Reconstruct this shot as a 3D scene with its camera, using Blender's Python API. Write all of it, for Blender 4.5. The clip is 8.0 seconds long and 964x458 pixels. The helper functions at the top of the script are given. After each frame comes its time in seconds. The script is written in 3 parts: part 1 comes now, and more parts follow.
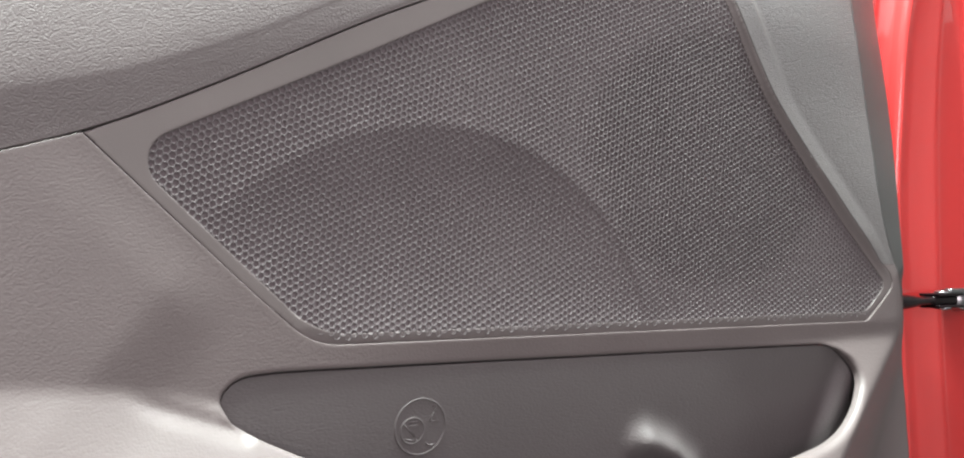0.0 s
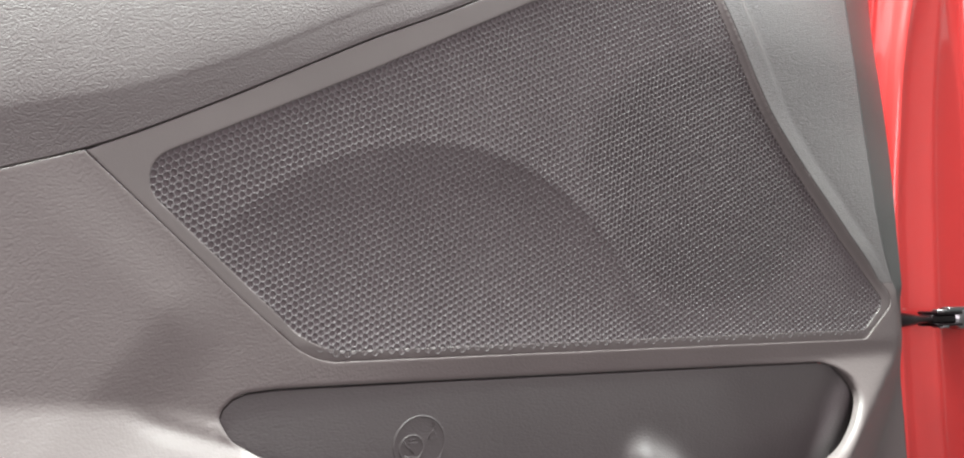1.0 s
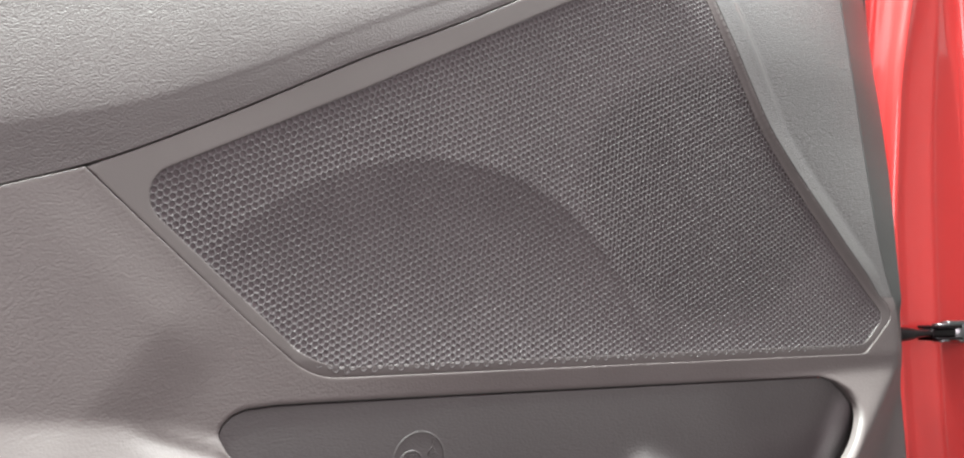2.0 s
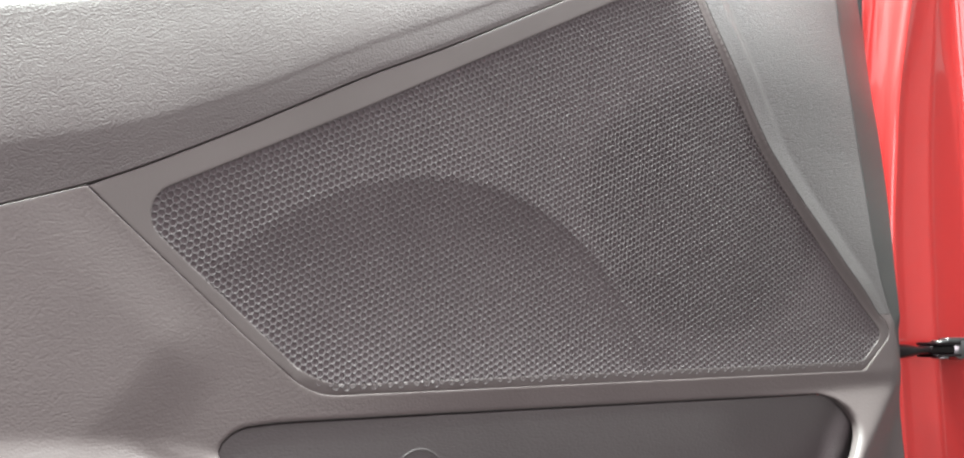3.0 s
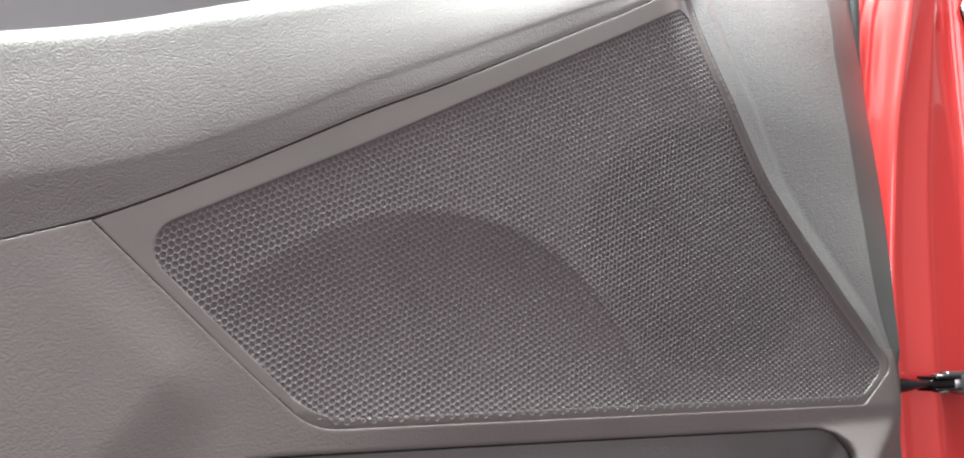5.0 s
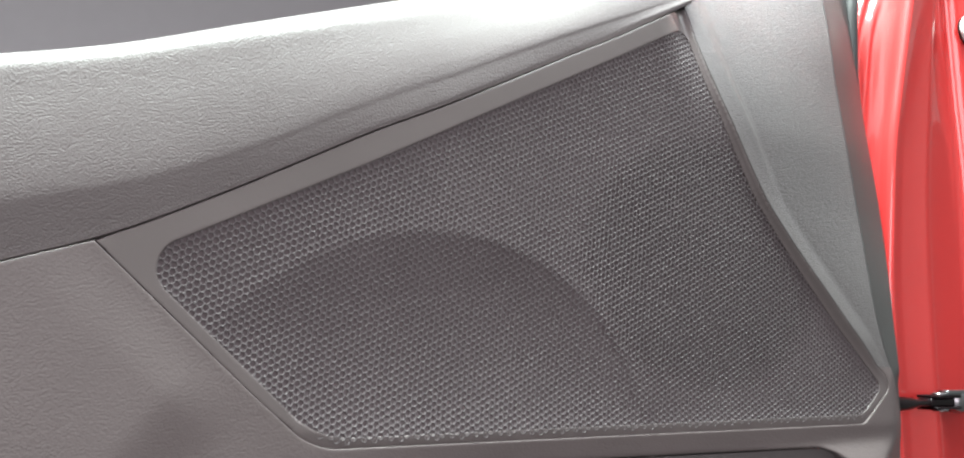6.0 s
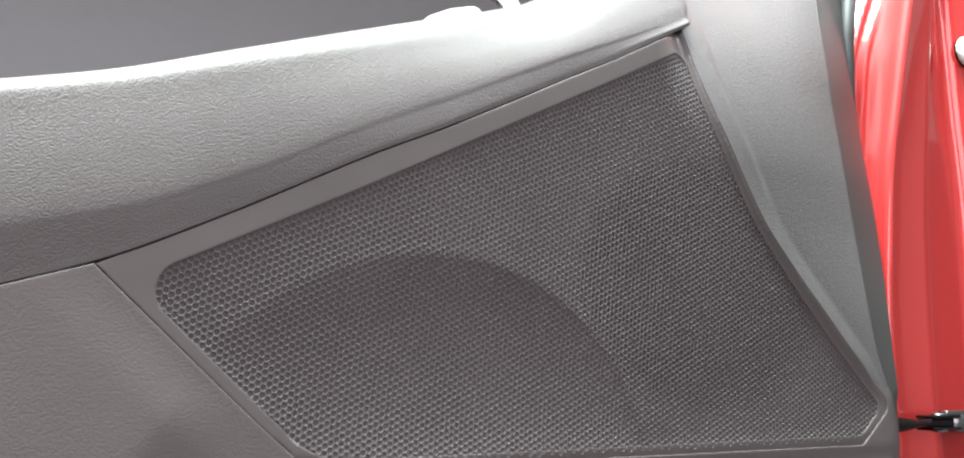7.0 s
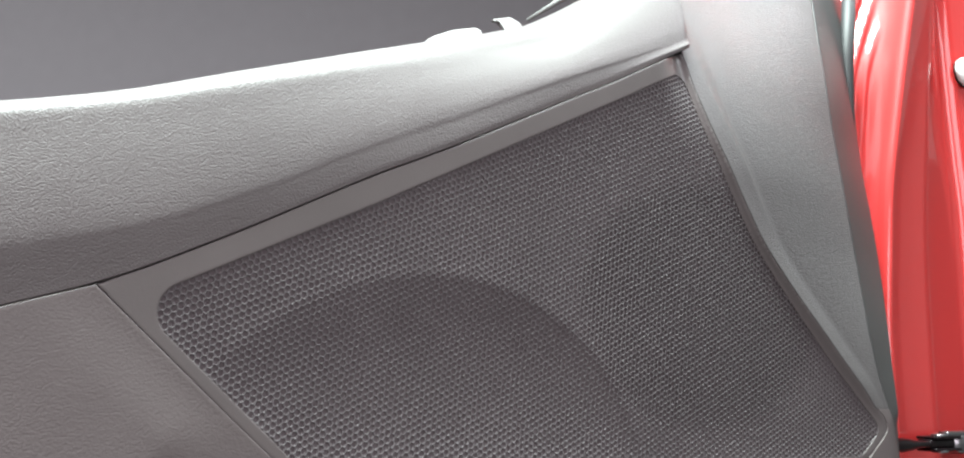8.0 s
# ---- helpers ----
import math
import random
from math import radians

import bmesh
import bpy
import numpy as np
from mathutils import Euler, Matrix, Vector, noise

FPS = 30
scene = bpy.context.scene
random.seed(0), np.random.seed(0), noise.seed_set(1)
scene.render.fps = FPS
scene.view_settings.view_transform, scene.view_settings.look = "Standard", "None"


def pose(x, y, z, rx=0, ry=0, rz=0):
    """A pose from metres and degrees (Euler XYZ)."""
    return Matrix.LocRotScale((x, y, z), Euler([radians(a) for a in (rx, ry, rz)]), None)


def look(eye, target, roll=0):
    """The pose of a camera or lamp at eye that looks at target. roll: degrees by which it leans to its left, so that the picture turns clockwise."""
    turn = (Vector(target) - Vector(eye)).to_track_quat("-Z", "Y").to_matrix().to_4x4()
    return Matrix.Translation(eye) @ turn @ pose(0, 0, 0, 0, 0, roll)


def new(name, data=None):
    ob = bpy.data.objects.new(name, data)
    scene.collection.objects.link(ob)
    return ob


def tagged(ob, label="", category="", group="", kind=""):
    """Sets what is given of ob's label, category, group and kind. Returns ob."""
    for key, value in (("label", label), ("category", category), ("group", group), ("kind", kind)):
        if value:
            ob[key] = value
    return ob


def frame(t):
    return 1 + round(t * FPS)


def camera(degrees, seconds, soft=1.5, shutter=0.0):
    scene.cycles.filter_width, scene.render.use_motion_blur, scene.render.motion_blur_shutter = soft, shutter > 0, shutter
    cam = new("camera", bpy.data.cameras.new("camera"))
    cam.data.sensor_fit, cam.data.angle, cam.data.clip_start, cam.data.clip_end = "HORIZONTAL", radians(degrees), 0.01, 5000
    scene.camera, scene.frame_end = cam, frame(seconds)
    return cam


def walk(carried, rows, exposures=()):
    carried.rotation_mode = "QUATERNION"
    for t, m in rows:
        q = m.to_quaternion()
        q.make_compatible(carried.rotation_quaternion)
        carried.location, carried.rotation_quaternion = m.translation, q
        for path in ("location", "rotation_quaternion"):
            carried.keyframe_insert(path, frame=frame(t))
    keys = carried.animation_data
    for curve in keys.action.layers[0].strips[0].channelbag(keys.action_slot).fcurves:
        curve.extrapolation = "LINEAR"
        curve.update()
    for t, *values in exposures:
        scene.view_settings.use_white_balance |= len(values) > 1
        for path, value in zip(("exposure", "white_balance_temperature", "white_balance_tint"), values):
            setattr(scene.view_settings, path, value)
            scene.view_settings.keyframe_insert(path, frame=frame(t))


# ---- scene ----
cam = camera(54.0, 8.0, soft=2.1)
PATH = [
    (0, (-0.226, -0.392, 0.595), (0.769, 1.341, 0.68), -0.2),
    (0.5, (-0.226, -0.393, 0.595), (0.768, 1.34, 0.697), -0.1),
    (1, (-0.227, -0.394, 0.595), (0.768, 1.337, 0.717), -0.1),
    (1.5, (-0.227, -0.394, 0.596), (0.768, 1.336, 0.729), -0.1),
    (3, (-0.228, -0.397, 0.598), (0.765, 1.331, 0.776), -0.1),
    (3.5, (-0.229, -0.397, 0.6), (0.764, 1.329, 0.787), 0.0),
    (4, (-0.229, -0.399, 0.6), (0.761, 1.328, 0.803), 0.0),
    (4.5, (-0.229, -0.399, 0.6), (0.76, 1.325, 0.822), 0.0),
    (6, (-0.231, -0.402, 0.603), (0.755, 1.318, 0.87), 0.2),
    (6.5, (-0.231, -0.403, 0.604), (0.754, 1.314, 0.89), 0.1),
    (7, (-0.231, -0.405, 0.605), (0.75, 1.311, 0.908), 0.2),
    (7.5, (-0.232, -0.406, 0.607), (0.748, 1.308, 0.924), 0.3),
    (8, (-0.232, -0.407, 0.608), (0.745, 1.306, 0.941), 0.4),
]
walk(cam, [(t, look(eye, target, roll)) for t, eye, target, roll in PATH],
     exposures=[(0, 0.02, 6520, 6), (3, 0.03, 6480, 5), (4.5, -0.01, 6420, 5), (6, -0.16, 6350, 4), (8, -0.37, 6280, 4)])

# ---- world, lights, exposure ----
world = bpy.data.worlds.new("showroom_air")
scene.world = world
world.use_nodes = True
world.node_tree.nodes["Background"].inputs[0].default_value = (0.9, 0.95, 1.0, 1)
world.node_tree.nodes["Background"].inputs[1].default_value = 0.15


def area_lamp(name, m, sx, sy, watts, colour):
    data = bpy.data.lights.new(name, "AREA")
    data.shape, data.size, data.size_y, data.energy, data.color = "RECTANGLE", sx, sy, watts, colour
    ob = new(name, data)
    ob.matrix_world = m
    return ob


# ceiling panels over the door and ahead, plus two unseen lamps added as fill
area_lamp("ceiling_lamp", look((-0.40, -0.12, 2.95), (-0.40, -0.12, 0)), 1.2, 0.8, 600, (0.90, 1.0, 0.955))
# soft fill added behind the viewer, where no lamp is known
area_lamp("fill_lamp_behind", look((-0.6, -1.5, 2.95), (-0.6, -1.5, 0)), 3.0, 2.0, 45, (1.09, 0.94, 0.99))
area_lamp("ceiling_lamp_front", look((1.9, -1.05, 2.95), (1.9, -1.05, 0)), 1.0, 1.6, 110, (0.98, 0.972, 1.02))
# frontal fill, set in the opening made for it in the south wall
area_lamp("fill_lamp_opening", look((-2.4, -4.95, 1.7), (-2.4, 0, 1.5)), 2.8, 2.0, 158, (1.09, 0.935, 0.99))


# ---- materials ----
def material(name):
    m = bpy.data.materials.new(name)
    m.use_nodes = True
    return m, m.node_tree.nodes, m.node_tree.links, m.node_tree.nodes["Principled BSDF"]


def node(nodes, kind, **inputs):
    n = nodes.new(kind)
    for key, value in inputs.items():
        n.inputs[key.replace("_", " ")].default_value = value
    return n


def tint(nodes, links, bsdf, coords, colour, spread, scale):
    """Base colour with a soft, large variation round it."""
    big = node(nodes, "ShaderNodeTexNoise", Scale=scale, Detail=4.0)
    links.new(coords, big.inputs["Vector"])
    ramp = nodes.new("ShaderNodeValToRGB")
    for e, k in zip(ramp.color_ramp.elements, (1 - spread, 1 + spread)):
        e.color = (*[c * k for c in colour], 1)
    ramp.color_ramp.elements[0].position, ramp.color_ramp.elements[1].position = 0.3, 0.7
    links.new(big.outputs["Fac"], ramp.inputs[0])
    links.new(ramp.outputs[0], bsdf.inputs["Base Color"])


def grained(name, colour, rough, cell, depth, strength, stretch=(1, 1, 1), warped=1.3, fines=0.25):
    """Moulded plastic with a leather grain: pebbles of about cell metres."""
    m, nodes, links, bsdf = material(name)
    tc = nodes.new("ShaderNodeTexCoord")
    warp = node(nodes, "ShaderNodeTexNoise", Scale=0.35 / cell, Detail=2.0)
    links.new(tc.outputs["Object"], warp.inputs["Vector"])
    shift = nodes.new("ShaderNodeVectorMath")
    shift.operation = "MULTIPLY_ADD"
    shift.inputs[1].default_value = (cell * warped,) * 3
    links.new(warp.outputs["Color"], shift.inputs[0])
    links.new(tc.outputs["Object"], shift.inputs[2])
    squeeze = nodes.new("ShaderNodeMapping")
    squeeze.inputs["Scale"].default_value = stretch
    links.new(shift.outputs[0], squeeze.inputs[0])
    pebbles = node(nodes, "ShaderNodeTexVoronoi", Scale=1 / cell)
    pebbles.feature = "SMOOTH_F1"
    pebbles.inputs["Smoothness"].default_value = 0.4
    links.new(squeeze.outputs[0], pebbles.inputs["Vector"])
    fine = node(nodes, "ShaderNodeTexNoise", Scale=(3.5 if fines < 0.3 else 0.9) / cell, Detail=2.0)
    links.new(tc.outputs["Object"], fine.inputs["Vector"])
    mix = nodes.new("ShaderNodeMath")
    mix.operation = "MULTIPLY_ADD"
    mix.inputs[1].default_value = fines
    links.new(fine.outputs["Fac"], mix.inputs[0])
    links.new(pebbles.outputs["Distance"], mix.inputs[2])
    bump = node(nodes, "ShaderNodeBump", Strength=strength, Distance=depth)
    bump.invert = True
    links.new(mix.outputs[0], bump.inputs["Height"])
    links.new(bump.outputs[0], bsdf.inputs["Normal"])
    wear = node(nodes, "ShaderNodeTexNoise", Scale=28.0, Detail=5.0)
    links.new(tc.outputs["Object"], wear.inputs["Vector"])
    spread = node(nodes, "ShaderNodeMapRange")
    spread.inputs[3].default_value, spread.inputs[4].default_value = rough - 0.06, rough + 0.06
    links.new(wear.outputs["Fac"], spread.inputs[0])
    links.new(spread.outputs[0], bsdf.inputs["Roughness"])
    tint(nodes, links, bsdf, tc.outputs["Object"], colour, 0.05, 14.0)
    return m


def plain(name, colour, rough, metal=0.0, coat=0.0, spread=0.06, grain=0.0, scale=900.0):
    m, nodes, links, bsdf = material(name)
    tc = nodes.new("ShaderNodeTexCoord")
    tint(nodes, links, bsdf, tc.outputs["Object"], colour, spread, 20.0)
    bsdf.inputs["Roughness"].default_value, bsdf.inputs["Metallic"].default_value = rough, metal
    bsdf.inputs["Coat Weight"].default_value = coat
    bsdf.inputs["Coat Roughness"].default_value = 0.035
    if grain:
        n = node(nodes, "ShaderNodeTexNoise", Scale=scale, Detail=3.0)
        links.new(tc.outputs["Object"], n.inputs["Vector"])
        bump = node(nodes, "ShaderNodeBump", Strength=0.5, Distance=grain)
        links.new(n.outputs["Fac"], bump.inputs["Height"])
        links.new(bump.outputs[0], bsdf.inputs["Normal"])
    return m


GREY = (0.105, 0.0855, 0.0862)
M_UPPER = grained("upper_trim_plastic", (0.102, 0.0865, 0.088), 0.47, 0.00088, 0.0004, 0.44, (0.85, 1, 1.2), 0.4, 0.6)
M_PANEL = grained("door_panel_plastic", GREY, 0.48, 0.0012, 0.0005, 0.2, (1, 1, 1.2), 0.6)
M_CORNER = grained("corner_trim_plastic", (0.095, 0.086, 0.088), 0.48, 0.0010, 0.0004, 0.58, (0.55, 1, 1.5), 0.5)
M_EDGE = plain("edge_trim_plastic", (0.042, 0.040, 0.0405), 0.45, grain=0.0001, scale=1600.0)
M_POCKET = grained("pocket_plastic", (0.090, 0.079, 0.081), 0.48, 0.0013, 0.0005, 0.3, (0.8, 1, 1.5))
M_FRAME = plain("grille_frame_plastic", (0.107, 0.090, 0.090), 0.42, grain=0.00012, scale=1600.0)
M_MESH = plain("grille_mesh_plastic", (0.0910, 0.0785, 0.0825), 0.52)
M_MESH.node_tree.nodes["Principled BSDF"].inputs["Specular IOR Level"].default_value = 0.3
M_CLOTH = plain("speaker_cloth", (0.088, 0.071, 0.076), 0.9, grain=0.0003, scale=1500.0)
M_RED = plain("red_car_paint", (0.56, 0.038, 0.038), 0.45, coat=1.0, spread=0.02)
M_RED.node_tree.nodes["Principled BSDF"].inputs["Specular IOR Level"].default_value = 0.15
M_SHADE_BLOCK = plain("shade_block_plastic", (0.10, 0.096, 0.097), 0.6)
M_RUBBER = plain("black_rubber", (0.02, 0.02, 0.022), 0.6)
M_BLACK = plain("black_coated_steel", (0.006, 0.003, 0.004), 0.3)
M_BLACK.node_tree.nodes["Principled BSDF"].inputs["Specular IOR Level"].default_value = 0.2
M_STEEL = plain("zinc_plated_steel", (0.22, 0.22, 0.23), 0.3, metal=1.0)
M_WHITE = plain("white_plastic", (0.8, 0.8, 0.8), 0.4)
M_WALL = plain("painted_wall", (0.24, 0.236, 0.233), 0.9, spread=0.03)
M_FAR_WALL = plain("pale_wall", (0.44, 0.39, 0.42), 0.9, spread=0.02)
M_FLOOR = plain("showroom_floor", (0.065, 0.063, 0.063), 0.35, spread=0.08)
M_GLASS = material("tinted_window_glass")[0]
_b = M_GLASS.node_tree.nodes["Principled BSDF"]
_b.inputs["Base Color"].default_value = (0.78, 0.77, 0.79, 1)
_b.inputs["Roughness"].default_value = 0.0
_b.inputs["Transmission Weight"].default_value = 1.0
_b.inputs["IOR"].default_value = 1.45


# ---- shape tools ----
def part(name, bm, mat, parent, label="", smooth=True):
    me = bpy.data.meshes.new(name)
    bm.to_mesh(me)
    bm.free()
    me.materials.append(mat)
    if smooth:
        me.shade_smooth()
    ob = new(name, me)
    ob.parent = parent
    return tagged(ob, label)


def thing(name, place, label, category, group="", kind=""):
    ob = new(name)
    ob.location = place
    bpy.context.view_layer.update()
    return tagged(ob, label, category, group, kind)


def rounded(corners, step=0.002):
    """A closed outline of (x, z) from corners (x, z, fillet radius), with points no further apart than step."""
    out, n = [], len(corners)
    for i in range(n):
        p, a, b = (np.array(corners[k % n][:2]) for k in (i, i - 1, i + 1))
        r = corners[i][2]
        u, v = (a - p) / np.linalg.norm(a - p), (b - p) / np.linalg.norm(b - p)
        half = math.acos(max(-1.0, min(1.0, float(u @ v)))) / 2
        if r <= 0 or half > 1.565:
            out.append(p)
            continue
        cut = min(r / math.tan(half), 0.49 * np.linalg.norm(a - p), 0.49 * np.linalg.norm(b - p))
        r = cut * math.tan(half)
        mid = p + (u + v) / np.linalg.norm(u + v) * r / math.sin(half)
        s, e = p + u * cut - mid, p + v * cut - mid
        turn = math.atan2(s[0] * e[1] - s[1] * e[0], s @ e)
        k = max(2, int(abs(turn) * r / min(step, 0.003)) + 1, int(abs(turn) / 0.25) + 1)
        for j in range(k + 1):
            c, q = math.cos(turn * j / k), math.sin(turn * j / k)
            out.append(mid + np.array((s[0] * c - s[1] * q, s[0] * q + s[1] * c)))
    full = []
    for p, q in zip(out, out[1:] + out[:1]):
        k = max(1, int(np.linalg.norm(q - p) / step))
        if np.linalg.norm(q - p) > 1e-5:
            full += [p + (q - p) * j / k for j in range(k)]
    full = np.array(full)
    area = np.sum(full[:, 0] * np.roll(full[:, 1], -1) - full[:, 1] * np.roll(full[:, 0], -1))
    return full if area > 0 else full[::-1]


def inside(pts, loop):
    x, y = pts[:, 0][:, None], pts[:, 1][:, None]
    x0, y0 = loop[:, 0][None], loop[:, 1][None]
    x1, y1 = np.roll(loop[:, 0], -1)[None], np.roll(loop[:, 1], -1)[None]
    with np.errstate(divide="ignore", invalid="ignore"):
        cross = ((y0 > y) != (y1 > y)) & (x < (x1 - x0) * (y - y0) / (y1 - y0) + x0)
    return cross.sum(1) % 2 == 1


def rim_distance(pts, loops):
    best = np.full(len(pts), 9.0)
    for loop in loops:
        nxt = np.roll(loop, -1, 0)
        for i in range(0, len(pts), 2000):
            p = pts[i:i + 2000, None, :]
            d = nxt - loop
            t = np.clip(((p - loop) * d).sum(2) / np.maximum((d * d).sum(1), 1e-12), 0, 1)
            best[i:i + 2000] = np.minimum(best[i:i + 2000], np.linalg.norm(p - loop - t[..., None] * d, axis=2).min(1))
    return best


def shifted(loop, d):
    """The outline moved to its left by d."""
    t = np.roll(loop, -1, 0) - np.roll(loop, 1, 0)
    t /= np.maximum(np.linalg.norm(t, axis=1), 1e-9)[:, None]
    return loop + np.stack((-t[:, 1], t[:, 0]), 1) * d


def sheet(outline, holes, relief, step=0.006, edge=0.001, skirt=0.008, roll=None):
    """A moulded sheet over the outline, less its holes, that stands relief(x, z) proud of the door's plane y = 0
    towards the cabin; its rims are rolled back with the radius edge (or, place by place, roll(x, z)) and turned in by skirt."""
    from mathutils.geometry import delaunay_2d_cdt
    loops = [outline] + [h[::-1] for h in holes]
    lo, hi = outline.min(0), outline.max(0)
    gx, gz = np.meshgrid(np.arange(lo[0], hi[0], step), np.arange(lo[1], hi[1], step * 0.866))
    gx[1::2] += step / 2
    pts = np.stack((gx.ravel(), gz.ravel()), 1)
    rings = [shifted(l, edge * k) for l in loops for k in (0.2, 0.55, 1.0)]
    rings += [shifted(l, k) for l in loops for k in (0.0015, 0.0025, 0.004) if k > edge]
    pts = pts[rim_distance(pts, loops) > max(0.004, 2.9 * edge)]
    pts = np.concatenate([pts] + rings)
    ok = inside(pts, outline)
    for h in holes:
        ok &= ~inside(pts, h)
    pts = pts[ok]
    far = rim_distance(pts, loops)
    pts = pts[far > edge * 0.05]
    co, edges = [], []
    for l in loops:
        b = len(co)
        co += [Vector(p) for p in l]
        edges += [(b + i, b + (i + 1) % len(l)) for i in range(len(l))]
    co += [Vector(p) for p in pts]
    v2, _, f2, _, _, _ = delaunay_2d_cdt(co, edges, [], 0, 1e-6)
    v2 = np.array([tuple(v) for v in v2])
    mids = np.array([v2[list(f)].mean(0) for f in f2])
    keep = inside(mids, outline)
    for h in holes:
        keep &= ~inside(mids, h)
    dist = rim_distance(v2, loops)
    radius = roll(v2[:, 0], v2[:, 1]) if roll else edge
    q = np.clip(1 - dist / radius, 0, 1)
    y = -relief(v2[:, 0], v2[:, 1]) + radius * (1 - np.sqrt(1 - q * q))
    bm = bmesh.new()
    vs = [bm.verts.new((p[0], d, p[1])) for p, d in zip(v2, y)]
    for f, k in zip(f2, keep):
        if k:
            a, b, c = (v2[i] for i in f)
            flip = (b[0] - a[0]) * (c[1] - a[1]) - (b[1] - a[1]) * (c[0] - a[0]) < 0
            bm.faces.new([vs[i] for i in (f[::-1] if flip else f)])
    for e in [e for e in bm.edges if len(e.link_faces) == 1]:
        f = e.link_faces[0]
        a, b = e.verts
        if [l.vert for l in f.loops if l.edge == e][0] is not a:
            a, b = b, a
        a2, b2 = (bm.verts.new((v.co.x, v.co.y + skirt, v.co.z)) for v in (a, b))
        bm.faces.new((b, a, a2, b2))
    bmesh.ops.remove_doubles(bm, verts=bm.verts, dist=1e-7)
    for v in [v for v in bm.verts if not v.link_faces]:
        bm.verts.remove(v)
    return bm


def loft(rows, closed=False, caps=False):
    """A surface through equal rows of points."""
    bm = bmesh.new()
    grid = [[bm.verts.new(p) for p in r] for r in rows]
    n = len(rows[0])
    for r, s in zip(grid, grid[1:]):
        for j in range(n if closed else n - 1):
            bm.faces.new((r[j], r[(j + 1) % n], s[(j + 1) % n], s[j]))
    if caps:
        bm.faces.new(grid[0][::-1])
        bm.faces.new(grid[-1])
    bmesh.ops.recalc_face_normals(bm, faces=bm.faces)
    return bm


def tube(path, radius, sides=8, closed=False, flat=1.0):
    """A round bar along a path; radius: one number or one for each point."""
    path = [Vector(p) for p in path]
    n = len(path)
    rows = []
    for i, p in enumerate(path):
        a, b = (path[i - 1], path[(i + 1) % n]) if closed else (path[max(i - 1, 0)], path[min(i + 1, n - 1)])
        t = (b - a).normalized()
        u = t.cross(Vector((0, 1, 0)))
        u = (u if u.length > 1e-3 else t.cross(Vector((1, 0, 0)))).normalized()
        w = t.cross(u)
        r = radius[i] if isinstance(radius, (list, tuple)) else radius
        rows.append([p + (u * math.cos(k) + w * flat * math.sin(k)) * r
                     for k in (2 * math.pi * j / sides for j in range(sides))])
    if closed:
        rows.append(rows[0])
    bm = loft(rows, True, not closed)
    bmesh.ops.remove_doubles(bm, verts=bm.verts, dist=1e-8)
    return bm


def box(x0, x1, y0, y1, z0, z1, bevel=0.0):
    bm = bmesh.new()
    bmesh.ops.create_cube(bm, size=1)
    for v in bm.verts:
        v.co = Vector(((x0 + x1) / 2 + v.co.x * (x1 - x0), (y0 + y1) / 2 + v.co.y * (y1 - y0), (z0 + z1) / 2 + v.co.z * (z1 - z0)))
    if bevel:
        bmesh.ops.bevel(bm, geom=list(bm.edges), offset=bevel, segments=3, affect="EDGES", profile=0.5)
    return bm


def rise(v, a, b):
    """0 at a, 1 at b, smooth between."""
    t = np.clip((v - a) / (b - a), 0, 1)
    return t * t * (3 - 2 * t)


def curve(x, xs, ys):
    """A smooth curve through a few points (Catmull-Rom)."""
    xs, ys = np.array(xs, float), np.array(ys, float)
    m = np.gradient(ys, xs)
    x = np.asarray(x, float)
    i = np.clip(np.searchsorted(xs, x) - 1, 0, len(xs) - 2)
    h = xs[i + 1] - xs[i]
    t = (x - xs[i]) / h
    tc = np.clip(t, 0, 1)
    y = ((2 * tc**3 - 3 * tc**2 + 1) * ys[i] + (tc**3 - 2 * tc**2 + tc) * h * m[i]
         + (-2 * tc**3 + 3 * tc**2) * ys[i + 1] + (tc**3 - tc**2) * h * m[i + 1])
    return y + np.where(t < 0, t * h * m[0], np.where(t > 1, (t - 1) * h * m[-1], 0))


# ---- the place: a plain showroom that closes the view ----
def slab(name, label, x0, x1, y0, y1, z0, z1, mat):
    ob = part(name, box(x0, x1, y0, y1, z0, z1), mat, None, smooth=False)
    return tagged(ob, label, name.split("_")[0], kind="structure")


slab("floor", "plain grey showroom floor", -4, 4, -5, 5, -0.1, 0, M_FLOOR)
slab("ceiling", "plain pale showroom ceiling", -4, 4, -5, 5, 3.0, 3.1, M_WALL)
slab("wall_north", "plain grey painted showroom wall", -4, 4, 5, 5.1, 0, 3, M_FAR_WALL)
# wall with an opening added to hold the fill lamp
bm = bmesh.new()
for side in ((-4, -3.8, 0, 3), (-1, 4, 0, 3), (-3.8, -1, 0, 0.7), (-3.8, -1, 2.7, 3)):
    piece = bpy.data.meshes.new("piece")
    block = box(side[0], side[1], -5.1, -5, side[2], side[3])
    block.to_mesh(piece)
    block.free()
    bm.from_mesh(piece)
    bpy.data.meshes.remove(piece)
tagged(part("wall_south", bm, M_WALL, None, smooth=False), "grey painted showroom wall with a wide opening added for fill light", "wall", kind="structure")
slab("wall_west", "plain grey painted showroom wall", -4.1, -4, -5, 5, 0, 3, M_WALL)
slab("wall_east", "plain grey painted showroom wall", 4, 4.1, -5, 5, 0, 3, M_WALL)

